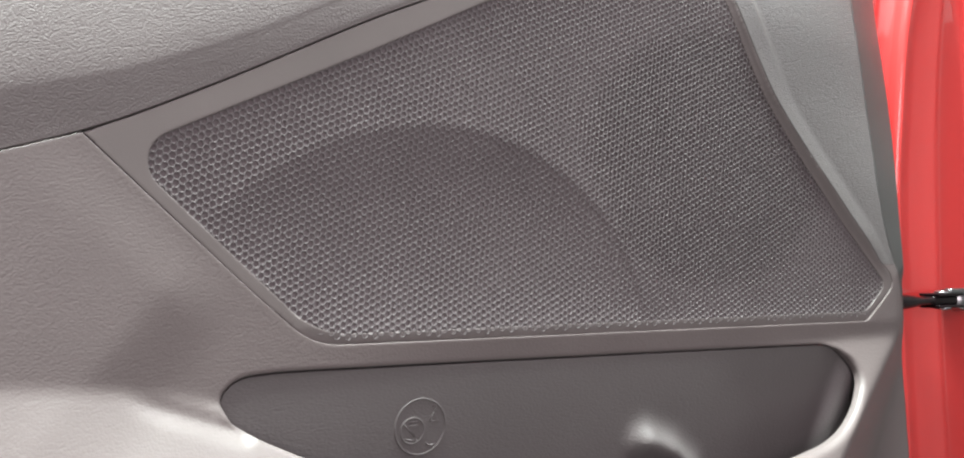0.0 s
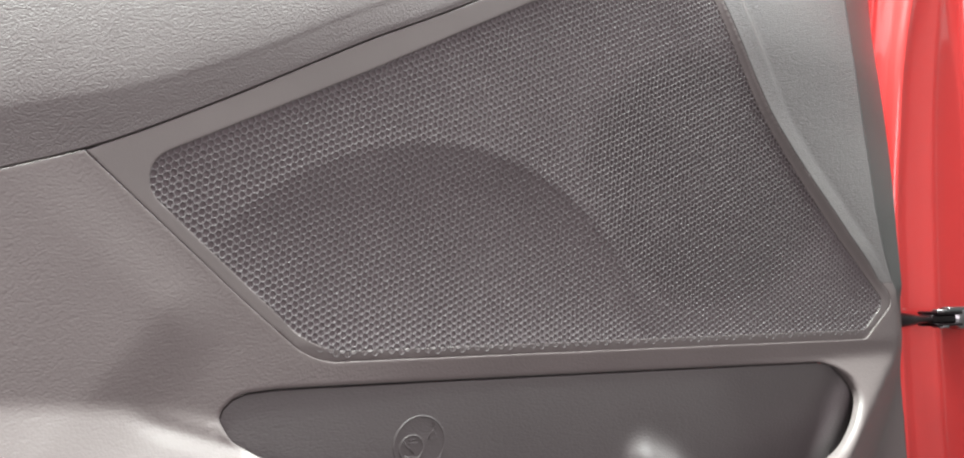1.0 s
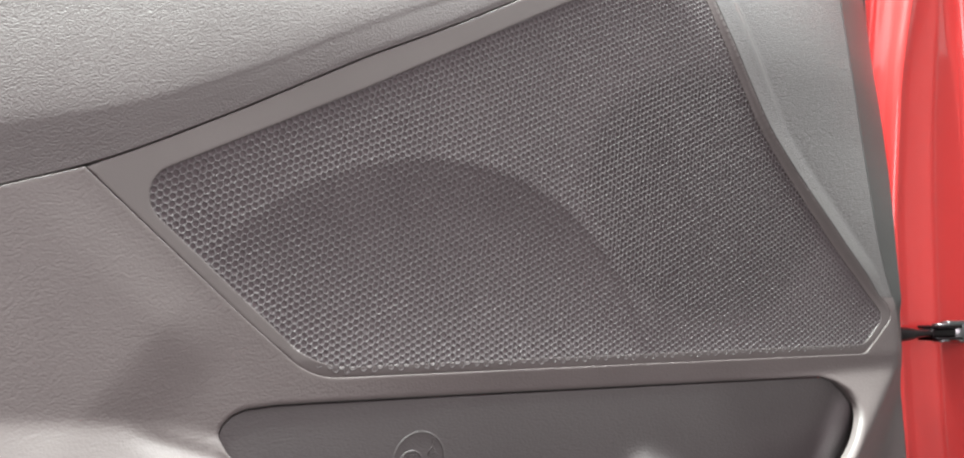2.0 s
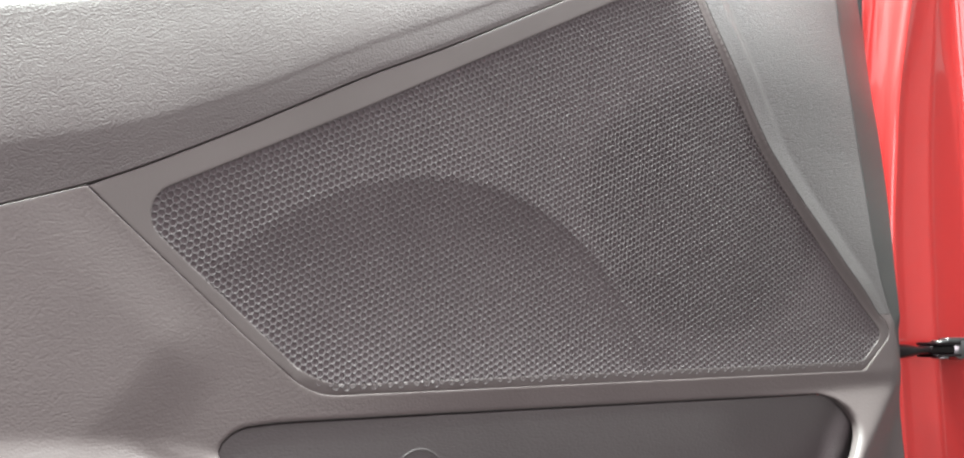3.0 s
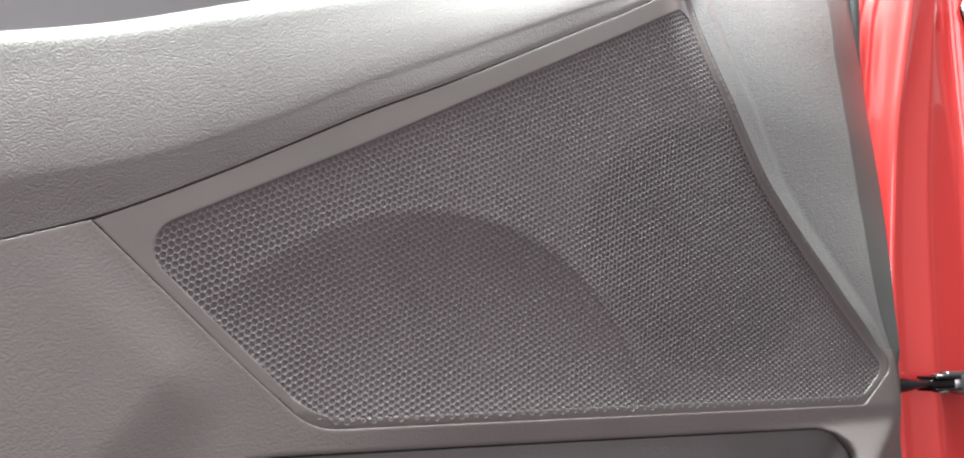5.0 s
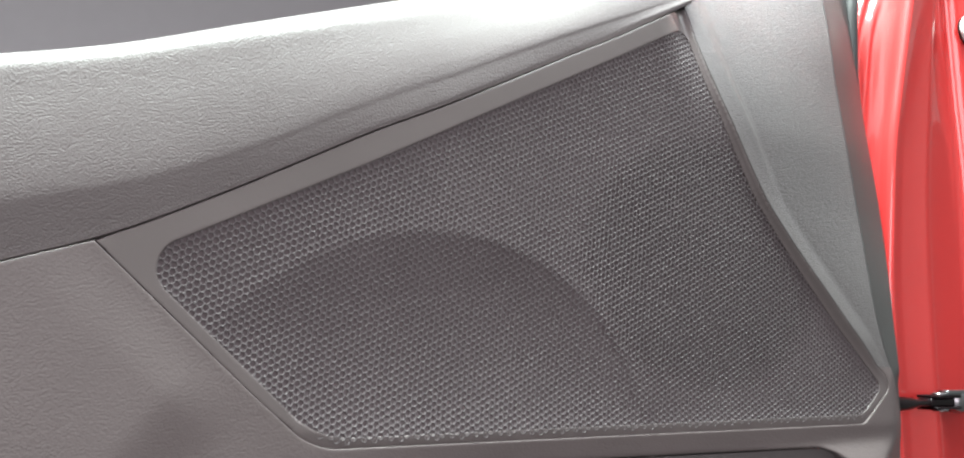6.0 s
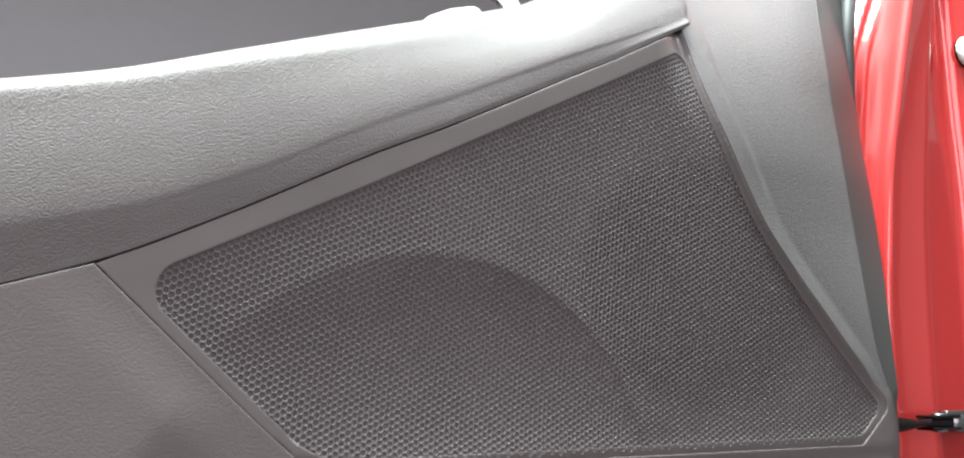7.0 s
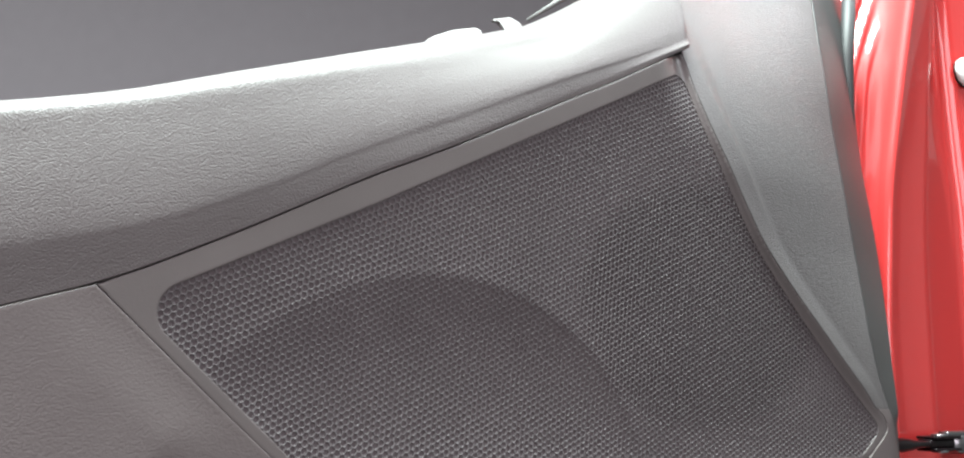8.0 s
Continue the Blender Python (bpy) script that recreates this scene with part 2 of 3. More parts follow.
# ---- the open car door ----
car = thing("car", (0, 0, 0), "glossy red car with an open door trimmed in grey plastic", "car")

# the seam under the upper trim: its height over x
SEAM_X = (-0.42, -0.2070, -0.1781, -0.1268, -0.0858, -0.0618, -0.0192, 0.0242, 0.0641, 0.0855, 0.1079, 0.1314, 0.1451)
SEAM_Z = (0.585, 0.6394, 0.6490, 0.6725, 0.6936, 0.7060, 0.7260, 0.7478, 0.7682, 0.7788, 0.7909, 0.8037, 0.8113)

# the ridge between the grille and the corner trim, how wide its crown is, the width of its side towards the grille, and the fold in front of it: x over z
LIP_Z = (0.585, 0.592, 0.5998, 0.6112, 0.6225, 0.6428, 0.6583, 0.6801, 0.6967, 0.7114, 0.7286, 0.7424, 0.7543, 0.7715, 0.787, 0.8113, 0.92)
LIP_X = (0.2995, 0.2940, 0.2860, 0.2747, 0.2626, 0.2428, 0.2274, 0.2070, 0.1932, 0.1840, 0.1742, 0.1670, 0.1609, 0.1537, 0.1490, 0.1455, 0.120)
CROWN_Z = (0.585, 0.596, 0.6075, 0.617, 0.640, 0.92)
CROWN_W = (0.0060, 0.0095, 0.0135, 0.0170, 0.0178, 0.0165)
SIDE_Z = (0.580, 0.600, 0.640, 0.680, 0.720, 0.760, 0.820)
SIDE_W = (0.0080, 0.0088, 0.0084, 0.0062, 0.0050, 0.0048, 0.0048)
FOLD_Z = (0.585, 0.6206, 0.665, 0.7, 0.74, 0.78, 0.81, 0.84, 0.86, 0.93)
FOLD_X = (0.306, 0.2945, 0.2908, 0.2927, 0.2932, 0.2966, 0.2993, 0.304, 0.3088, 0.3221)

MESH = rounded([(-0.1640, 0.6422, 0.013), (-0.0835, 0.5668, 0.040), (0.2735, 0.5680, 0.006), (0.2930, 0.5846, 0.006)]
               + [(float(curve(z, LIP_Z, LIP_X) - curve(z, SIDE_Z, SIDE_W)), z, 0.3) for z in np.linspace(0.600, 0.776, 18)]
               + [(0.1425, 0.7972, 0.012), (0.0852, 0.7672, 0.5), (-0.0613, 0.6922, 0.8)], 0.002)
FRAME = rounded([(-0.1783, 0.6484, 0.0), (-0.1146, 0.5884, 0.6), (-0.0850, 0.5622, 0.034), (0.274, 0.5622, 0.007), (0.2998, 0.5838, 0.009), (0.2962, 0.5925, 0.008)]
                + [(float(curve(z, LIP_Z, LIP_X)) - 0.0002, z, 0.02) for z in np.linspace(0.597, 0.806, 60)] + [(0.1455, 0.8102, 0.001)]
                + [(x, float(curve(x, SEAM_X, SEAM_Z)) - 0.0001, 0.0) for x in np.linspace(0.138, -0.172, 32)], 0.002)
POCKET = rounded([(-0.1253, 0.5405, 0.004), (-0.1240, 0.5446, 0.004), (-0.1197, 0.5487, 0.006), (-0.1140, 0.5509, 0.010), (-0.1013, 0.5518, 0.030), (-0.085, 0.5519, 0.2), (0.2330, 0.5497, 0.030), (0.2450, 0.5462, 0.012),
                  (0.2545, 0.5395, 0.012), (0.2586, 0.5320, 0.030), (0.2572, 0.5250, 0.1), (0.2478, 0.5130, 0.2), (0.2330, 0.5020, 0.2), (0.2150, 0.4945, 0.2), (0.1850, 0.4890, 0.2), (0.10, 0.4800, 0.1), (-0.02, 0.4900, 0.1), (-0.0915, 0.5160, 0.1),
                  (-0.1100, 0.5250, 0.1), (-0.1215, 0.5322, 0.012)], 0.002)


# speaker grille: a frame, and behind its opening a moulded mesh of round holes
grille = new("speaker_grille")
grille.parent = car
tagged(grille, "grey plastic speaker grille with fine round holes")


def ridge_height(z):
    """How far the ridge beside the grille stands proud: nothing at its foot, a little less towards the window."""
    return 0.0032 * rise(z, 0.582, 0.625) * (1 - 0.25 * rise(z, 0.70, 0.79))


def turned_back(x, z):
    """Towards the window the corner leans back."""
    return 2.1 * np.maximum(0, z - 0.730) ** 2


def frame_relief(x, z):
    """Flat, but for the side that climbs to the ridge beside the corner trim."""
    lip = curve(z, LIP_Z, LIP_X)
    climb = rise((x - lip) / curve(z, SIDE_Z, SIDE_W), -0.85, 0.05)
    return 0.0002 - 0.10 * np.clip(0.570 - z, 0, 0.008) + (x > 0.1) * (ridge_height(z) * climb - turned_back(x, z) * rise(x - lip, -0.032, 0.0))


part("grille_frame", sheet(FRAME, [MESH], frame_relief, 0.002, 0.0003, 0.006), M_FRAME, grille, "smooth grey plastic grille surround")


def crest(r, inner, outer, most):
    """A ridge at r = 0 that falls off to both sides with these slopes, then levels out."""
    return np.where(r < 0, -most * np.tanh(-r * inner / most), -most * np.tanh(r * outer / most))


RIM_X, RIM_Z = np.arange(-0.172, 0.304, 0.002), np.arange(0.560, 0.810, 0.002)
_gx, _gz = np.meshgrid(RIM_X, RIM_Z)
_at = np.stack((_gx.ravel(), _gz.ravel()), 1)
RIM = np.where(inside(_at, MESH), rim_distance(_at, [MESH]), 0.0).reshape(_gx.shape)


def from_rim(x, z):
    """How far a place on the mesh lies from the frame's edge."""
    u = np.clip((x - RIM_X[0]) / 0.002, 0, len(RIM_X) - 1.001)
    v = np.clip((z - RIM_Z[0]) / 0.002, 0, len(RIM_Z) - 1.001)
    i, j = u.astype(int), v.astype(int)
    u, v = u - i, v - j
    return (RIM[j, i] * (1 - u) + RIM[j, i + 1] * u) * (1 - v) + (RIM[j + 1, i] * (1 - u) + RIM[j + 1, i + 1] * u) * v


def mesh_relief(x, z):
    """The mesh is folded over the woofer's rim and, more softly, over a second ring in front of it; at the frame it lies flush."""
    x, z = np.atleast_1d(x), np.atleast_1d(z)
    r1 = np.hypot((x + 0.019) * np.where(x < -0.019, 0.86, 0.97), z - 0.5445) - 0.119
    r2 = np.hypot(x - 0.152, (z - 0.655) * 1.25) - 0.085
    r1 = np.where(np.abs(r1) < 0.004, r1 * np.abs(r1) / 0.004, r1)
    dish = 0.0075 * np.tanh(np.maximum(0, -r1) * 0.15 / 0.0075)
    slope = -0.0013 * np.tanh(np.maximum(0, r1) * 0.030 / 0.0013)
    second = crest(r2, -0.012, 0.004, 0.0010) * rise(r1, -0.010, 0.004)
    deep, room = dish - slope - second, 0.16 * from_rim(x, z) + 1e-6
    bent = turned_back(x, z) * rise(x - curve(z, LIP_Z, LIP_X), -0.032, 0.0) * (x > 0.1)
    return -deep * room / (deep + room) - bent


def cloth_relief(x, z):
    """Close behind the mesh, but set back inside the second ring, where the mesh is open."""
    ring_two = np.hypot(x - 0.152, (z - 0.655) * 1.25) - 0.085
    return mesh_relief(x, z) - 0.00048 - 0.0010 * rise(ring_two, 0.012, -0.016)


def hole_mesh():
    """Cells of a slanting hexagonal grid, each with a round hole that has a chamfer and a wall."""
    a, b = np.array((0.00278, 0.00132)), np.array((0.00242, -0.00188))
    ring = [a, a - b, -b, -a, b - a, b]
    corners = [(ring[i] + ring[(i + 1) % 6]) / 3 for i in range(6)]
    outer = []
    for i in range(6):
        outer += [corners[i - 1], (corners[i - 1] + corners[i]) / 2]
    outer = np.array(outer)
    circle = outer / np.linalg.norm(outer, axis=1)[:, None] * np.array((0.97, 1.06))
    shape = np.concatenate((outer, circle * 0.00134, circle * 0.00124, circle * 0.00120))
    drop = np.repeat((0.0, 0.000025, 0.00010, 0.00052), 12)
    n = np.arange(-140, 141)
    i, j = (g.ravel()[:, None] for g in np.meshgrid(n, n))
    mid = i * a + j * b + np.array((0.06, 0.66))
    lo, hi = MESH.min(0) - 0.002, MESH.max(0) + 0.002
    mid = mid[((mid > lo) & (mid < hi)).all(1)]
    mid = mid[inside(mid, shifted(MESH, -0.0016))]
    at = (mid[:, None, :] + shape[None]).reshape(-1, 2)
    y = -mesh_relief(at[:, 0], at[:, 1]) + np.tile(drop, len(mid))
    co = np.stack((at[:, 0], y, at[:, 1]), 1)
    one = [(12 * r + k, 12 * r + (k + 1) % 12, 12 * r + 12 + (k + 1) % 12, 12 * r + 12 + k) for r in range(3) for k in range(12)]
    faces = (np.array(one)[None] + 48 * np.arange(len(mid))[:, None, None]).reshape(-1, 4)
    me = bpy.data.meshes.new("mesh")
    me.from_pydata(co.tolist(), [], faces.tolist())
    me.materials.append(M_MESH)
    me.shade_smooth()
    return me


holes = new("mesh", hole_mesh())
holes.parent = grille
tagged(holes, "moulded mesh of small round holes")
part("speaker_cloth", sheet(shifted(MESH, -0.003), [], cloth_relief, 0.003, 0.0005, 0.002), M_CLOTH, grille,
     "dark cloth behind the mesh")


# upper trim: a padded, grained moulding that hangs over the grille and rolls back into the window ledge
TOP_X = (-0.42, -0.2192, -0.1738, -0.1220, -0.0622, -0.0290, 0.0267, 0.0530, 0.0684, 0.100, 0.150)
TOP_Z = (0.6930, 0.7226, 0.7353, 0.7543, 0.7764, 0.7888, 0.8096, 0.8205, 0.8295, 0.850, 0.885)
CREASE_X = (-0.42, -0.2157, -0.1587, -0.1340, -0.1073, -0.0757, -0.0477, -0.0141, 0.0223, 0.060, 0.100, 0.148)
CREASE_Z = (0.612, 0.6625, 0.6780, 0.6880, 0.7000, 0.7165, 0.7300, 0.7451, 0.7625, 0.780, 0.798, 0.8200)


def upper_trim():
    rows = []
    for x in np.concatenate((np.linspace(-0.42, 0.1425, 112), 0.1485 - 0.006 * np.cos(np.linspace(0.12, 1.5, 9)))):
        end = math.sqrt(max(0.0, 1 - max(0.0, (x - 0.1425) / 0.0061) ** 2))
        zs, zc, zt = (float(curve(x, *c)) for c in ((SEAM_X, SEAM_Z), (CREASE_X, CREASE_Z), (TOP_X, TOP_Z)))
        out = float(curve(x, (-0.42, -0.2, -0.05, 0.05, 0.148), (0.0036, 0.0026, 0.0004, -0.0016, -0.0064)))
        lean = float(curve(x, (-0.42, -0.2, -0.05, 0.05, 0.148), (0.008, 0.0115, 0.0185, 0.0300, 0.0320)))
        roll = float(curve(x, (-0.42, -0.2, -0.09, 0.044, 0.148), (0.008, 0.0085, 0.012, 0.018, 0.022)))
        base = -0.0045 * float(rise(x, -0.03, 0.148))
        u, zk = zc - zs, zt - roll
        h, k = zk - zc, out - 0.5 * lean
        pts = [(-0.012, zs + 0.001), (base - 0.004, zs + 0.0003), (base, zs + 0.0006), (base + 0.0005, zs + min(0.0018, 0.18 * u)), (base + 0.0007, zs + min(0.0040, 0.36 * u)), (0.5 * (base + out) + 0.0004, zs + 0.56 * u), (0.16 * base + 0.84 * out + 0.0001, zs + 0.79 * u), (out, zc),
               (out - 0.05 * lean, zc + 0.2 * h), (out - 0.18 * lean, zc + 0.5 * h), (out - 0.36 * lean, zc + 0.8 * h), (k, zk),
               (k - 0.25 * roll, zk + 0.38 * roll), (k - 0.62 * roll, zk + 0.70 * roll), (k - 1.15 * roll, zk + 0.92 * roll), (k - 1.15 * roll - 0.010, zt),
               (-0.056, zt - 0.003), (-0.075, zt - 0.008), (-0.075, zt - 0.03)]
        t = np.arange(len(pts))
        fine = np.linspace(0, len(pts) - 1, 76)
        d, z = curve(fine, t, [p[0] for p in pts]), curve(fine, t, [p[1] for p in pts])
        rows.append([(x, -((q + 0.012) * (0.45 + 0.55 * end) - 0.012), w) for q, w in zip(d, z)])
    return loft(rows)


part("upper_trim", upper_trim(), M_UPPER, car, "grey leather-grained padded upper trim")


# black strip added behind the seam so that its gap reads as shade
part("seam_dark_backing", tube([(x, 0.0075 + 0.012 * float(rise(x, 0.10, 0.148)), float(curve(x, SEAM_X, SEAM_Z)) + 0.0005) for x in np.linspace(-0.42, 0.142, 60)], 0.0042, 8), M_RUBBER, car,
     "black strip added behind the seam to keep its gap dark")


# the corner trim in front of the grille, whose ridge runs out on the lower panel
def corner_relief(x, z):
    """The broad crown of the ridge, then a step down to a face that turns away at the fold."""
    lip, fold, crown = curve(z, LIP_Z, LIP_X), curve(z, FOLD_Z, FOLD_X), curve(z, CROWN_Z, CROWN_W)
    d, top = x - lip, rise(z, 0.72, 0.82)
    ridge = ridge_height(z) * ((1 - np.clip(d / crown, 0, 1.1) * (1 - 0.9 * rise(z, 0.69, 0.77))) * (1 - rise(d, crown - 0.0020 - 0.006 * top, crown + 0.0022 + 0.006 * top)))
    back = np.maximum(0, x - fold)
    soft = 0.5 * (back + np.sqrt(back * back + 0.0015 ** 2) - 0.0015)
    return 0.0003 + ridge - np.maximum(0, d) * (0.02 + 1.0 * np.maximum(0, d)) - 0.12 * soft - turned_back(x, z) * rise(x, 0.38, 0.20)


# lower panel: flat beside the grille, swelling into the wall of the map pocket below
def panel_relief(x, z):
    """Flat at the top; below a line it leans out into the wall of the map pocket, whose front end turns away at a ridge."""
    x, z = np.asarray(x, float), np.asarray(z, float)
    start = curve(np.clip(x, -0.42, 0.30), (-0.42, -0.174, -0.150, -0.127, -0.10, 0.20, 0.30), (0.5435, 0.5478, 0.5452, 0.5398, 0.5365, 0.5500, 0.5522))
    lean = curve(np.clip(x, -0.42, 0.30), (-0.42, -0.20, -0.15, -0.10, 0.0, 0.30), (0.28, 0.37, 0.55, 0.62, 0.46, 0.42))
    below = start - z + 0.001
    below = 0.5 * (below + np.sqrt(below * below + 0.0013 ** 2)) - 0.0003
    wall = 0.075 * np.tanh(lean * below / 0.075)
    end = -0.0005 - 0.46 * (x - 0.3045) - 0.20 * np.maximum(0, 0.5522 - z)
    end = 0.5 * (end - 0.012 + np.sqrt((end + 0.012) ** 2 + 0.004 ** 2))
    ease = 0.0022
    wall = np.where(x > 0.1, 0.5 * (wall + end - np.sqrt((wall - end) ** 2 + ease ** 2)), wall)
    # beside the grille the panel swells a little, up to a soft fold that runs down from the grille's edge
    fold = -((x + 0.1327) * 0.766 - (z - 0.6049) * 0.643)
    away = -0.683 * (x + 0.1146) - 0.73 * (z - 0.5884)
    armrest = 0.0022 * rise(away, 0.002, 0.028) * rise(fold, -0.032, 0.004) * np.exp(-np.maximum(0, fold) / 0.06)
    # a shallow crease on the pocket's shoulder
    along = np.clip(((x + 0.1606) * 0.0441 - (z - 0.5443) * 0.0164) / (0.0441 ** 2 + 0.0164 ** 2), 0, 1)
    away = np.hypot(x + 0.1606 - 0.0441 * along, z - 0.5443 + 0.0164 * along)
    groove = 0.0026 * np.exp(-(away / 0.0030) ** 2) * rise(x, -0.164, -0.146)
    flat = 0.0006 + 0.0006 * rise(x, 0.10, 0.27) - 0.12 * np.clip(0.562 - z, 0, 0.012) * rise(x, -0.11, 0.0) + wall + armrest - groove
    # the foot of the ridge beside the grille's corner
    foot = rise(z, 0.586, 0.597) * (x > 0.27)
    return (1 - foot) * flat + foot * corner_relief(x, z)


right_side = [(0.3310, 0.30, 0.0), (0.3285, 0.4750, 0.1), (0.3270, 0.4885, 0.1), (0.3255, 0.5090, 0.1), (0.3222, 0.5290, 0.1), (0.3163, 0.5495, 0.1), (0.3140, 0.5620, 0.1), (0.3105, 0.5750, 0.1), (0.3060, 0.5900, 0.1), (0.3022, 0.5970, 0.0)]
seam_side = [(x, float(curve(x, SEAM_X, SEAM_Z)) + 0.0000, 0.0) for x in (-0.42, -0.36, -0.30, -0.25, -0.2125)]
PANEL = rounded([(-0.42, 0.30, 0.0)] + right_side + [(0.2892, 0.5970, 0.0), (0.2964, 0.5925, 0.008), (0.3000, 0.5837, 0.009), (0.2740, 0.5621, 0.007), (-0.0850, 0.5621, 0.034),
                (-0.1147, 0.5883, 0.6), (-0.1790, 0.6484, 0.0)] + seam_side[::-1], 0.002)
part("lower_panel", sheet(PANEL, [POCKET], panel_relief, 0.003, 0.0004, 0.003, lambda x, z: 0.0010 - 0.0006 * (z > 0.556) - 0.00036 * (z > 0.5895) * (x > 0.25) + 0.0026 * rise(z, 0.549, 0.537) * rise(x, 0.0, 0.2) * (x < 0.29)), M_PANEL, car, "grey leather-grained lower door panel")


# map pocket: its back wall, which leans in below the flush upper edge, with a bottle recess bead and a moulded symbol
BEAD = np.array([(0.101, 0.5035), (0.117, 0.4965), (0.131, 0.4850), (0.140, 0.4650), (0.131, 0.4850), (0.117, 0.4965)])


def pocket_relief(x, z):
    rim = 0.2547 + 0.37 * (z - 0.5325) + 0.006
    deep = -0.009 * rise(z, 0.566, 0.455) * (0.35 + 0.65 * rise(x, -0.13, 0.0)) - 0.0035 * rise(x, 0.14, 0.20) * rise(z, 0.555, 0.52)
    deep = deep + 0.006 * rise(rim - x, 0.014, 0.0) * rise(z, 0.5535, 0.525)
    bead = 0.010 * np.exp(-(rim_distance(np.stack((x, z), 1), [BEAD]) / 0.0080) ** 2)
    return -0.0012 + deep + bead


pocket = part("map_pocket", sheet(rounded([(-0.1246, 0.5402, 0.004), (-0.1233, 0.5441, 0.004), (-0.1192, 0.5480, 0.006), (-0.1137, 0.5501, 0.010), (-0.1013, 0.5510, 0.030), (-0.085, 0.5511, 0.2), (0.2350, 0.5489, 0.030), (0.275, 0.5400, 0.0), (0.275, 0.44, 0.0), (-0.150, 0.44, 0.0), (-0.150, 0.527, 0.0)]), [], pocket_relief, 0.003, 0.0004, 0.004), M_POCKET, car, "dark grey recessed map pocket")


def on_pocket(points):
    p = np.array(points)
    y = -pocket_relief(p[:, 0], p[:, 1])
    return [(a, b, c) for (a, c), b in zip(points, y)]


def ring(cx, cz, r, k=40, a0=0.0, a1=2 * math.pi):
    return [(cx + r * math.cos(a0 + (a1 - a0) * i / k), cz + r * math.sin(a0 + (a1 - a0) * i / k)) for i in range(k)]


CX, CZ = -0.0318, 0.5225
IX, IZ = CX - 0.0040, CZ - 0.0016
bm = bmesh.new()
for pts, closed in ((ring(CX, CZ, 0.0130, 56), True), (ring(IX, IZ, 0.0060, 44), True),
                    ([(IX - 0.0020, IZ + 0.0038), (IX + 0.0028, IZ + 0.0042)], False), ([(IX - 0.0018, IZ + 0.0021), (IX + 0.0028, IZ + 0.0025)], False),
                    ([(IX - 0.0042, IZ + 0.0034), (IX - 0.0026, IZ + 0.0012), (IX + 0.0014, IZ - 0.0026)], False),
                    ([(IX - 0.0034, IZ - 0.0042), (IX + 0.0012, IZ - 0.0042)], False), (ring(IX, IZ, 0.0049, 12, 3.9, 5.4), False),
                    ([(CX + 0.0046, CZ + 0.0020), (CX + 0.0090, CZ + 0.0023), (CX + 0.0067, CZ + 0.0064), (CX + 0.0046, CZ + 0.0020)], False),
                    ([(CX + 0.0060, CZ + 0.0092), (CX + 0.0074, CZ + 0.0098), (CX + 0.0078, CZ + 0.0086), (CX + 0.0064, CZ + 0.0074), (CX + 0.0080, CZ + 0.0076)], False),
                    (ring(CX + 0.0056, CZ - 0.0064, 0.0027, 12, 3.6, 5.6), False)):
    line = tube(on_pocket(pts), 0.0005 if len(pts) > 40 else 0.0004, 8, closed)
    piece = bpy.data.meshes.new("piece")
    line.to_mesh(piece)
    line.free()
    bm.from_mesh(piece)
    bpy.data.meshes.remove(piece)
part("moulded_symbol", bm, M_POCKET, pocket, "round warning symbol moulded into the pocket wall")


left_lip = [(float(curve(z, LIP_Z, LIP_X)), z, 0.02) for z in np.linspace(0.90, 0.5985, 86)]
fold_line = [(float(curve(z, FOLD_Z, FOLD_X)), z, 0.1) for z in (0.600, 0.62, 0.6475, 0.70, 0.75, 0.80, 0.86)]
CORNER = rounded([(0.2890, 0.5971, 0.0), (0.3018, 0.5971, 0.0)] + fold_line + [(0.3221, 0.92, 0.0), (0.123, 0.92, 0.0)] + left_lip, 0.002)
part("corner_trim", sheet(CORNER, [], corner_relief, 0.0025, 0.0006, 0.010, lambda x, z: 0.0006 - 0.00056 * rise(z, 0.606, 0.600)), M_CORNER, car, "grey grained corner trim with a rolled lip")
EDGE = rounded([(0.3296, 0.30, 0.0), (0.3316, 0.30, 0.0), (0.3291, 0.4750, 0.1), (0.3276, 0.4885, 0.1), (0.3261, 0.5090, 0.1), (0.3230, 0.5290, 0.1), (0.3175, 0.5495, 0.1), (0.3158, 0.5620, 0.1), (0.3138, 0.5930, 0.1), (0.3180, 0.63, 0.3), (0.3263, 0.66, 0.3), (0.3433, 0.70, 0.3), (0.3543, 0.74, 0.3), (0.3617, 0.78, 0.3), (0.3612, 0.81, 0.3), (0.3653, 0.84, 0.3), (0.3713, 0.86, 0.3), (0.3803, 0.92, 0.0), (0.3239, 0.92, 0.0)] + [(x + 0.0004, z, r) for x, z, r in fold_line[::-1]]
               + [(0.3045, 0.5900, 0.02), (0.3085, 0.5700, 0.1), (0.3135, 0.5500, 0.1), (0.3206, 0.5290, 0.1), (0.3240, 0.5090, 0.1), (0.3256, 0.4885, 0.1), (0.3272, 0.4750, 0.1)], 0.002)


def edge_relief(x, z):
    return np.where(z > 0.5971, corner_relief(x, z), panel_relief(x, z)) - 0.0002


part("edge_trim", sheet(EDGE, [], edge_relief, 0.004, 0.0004, 0.012), M_EDGE, car, "smooth dark grey trim along the door's edge")

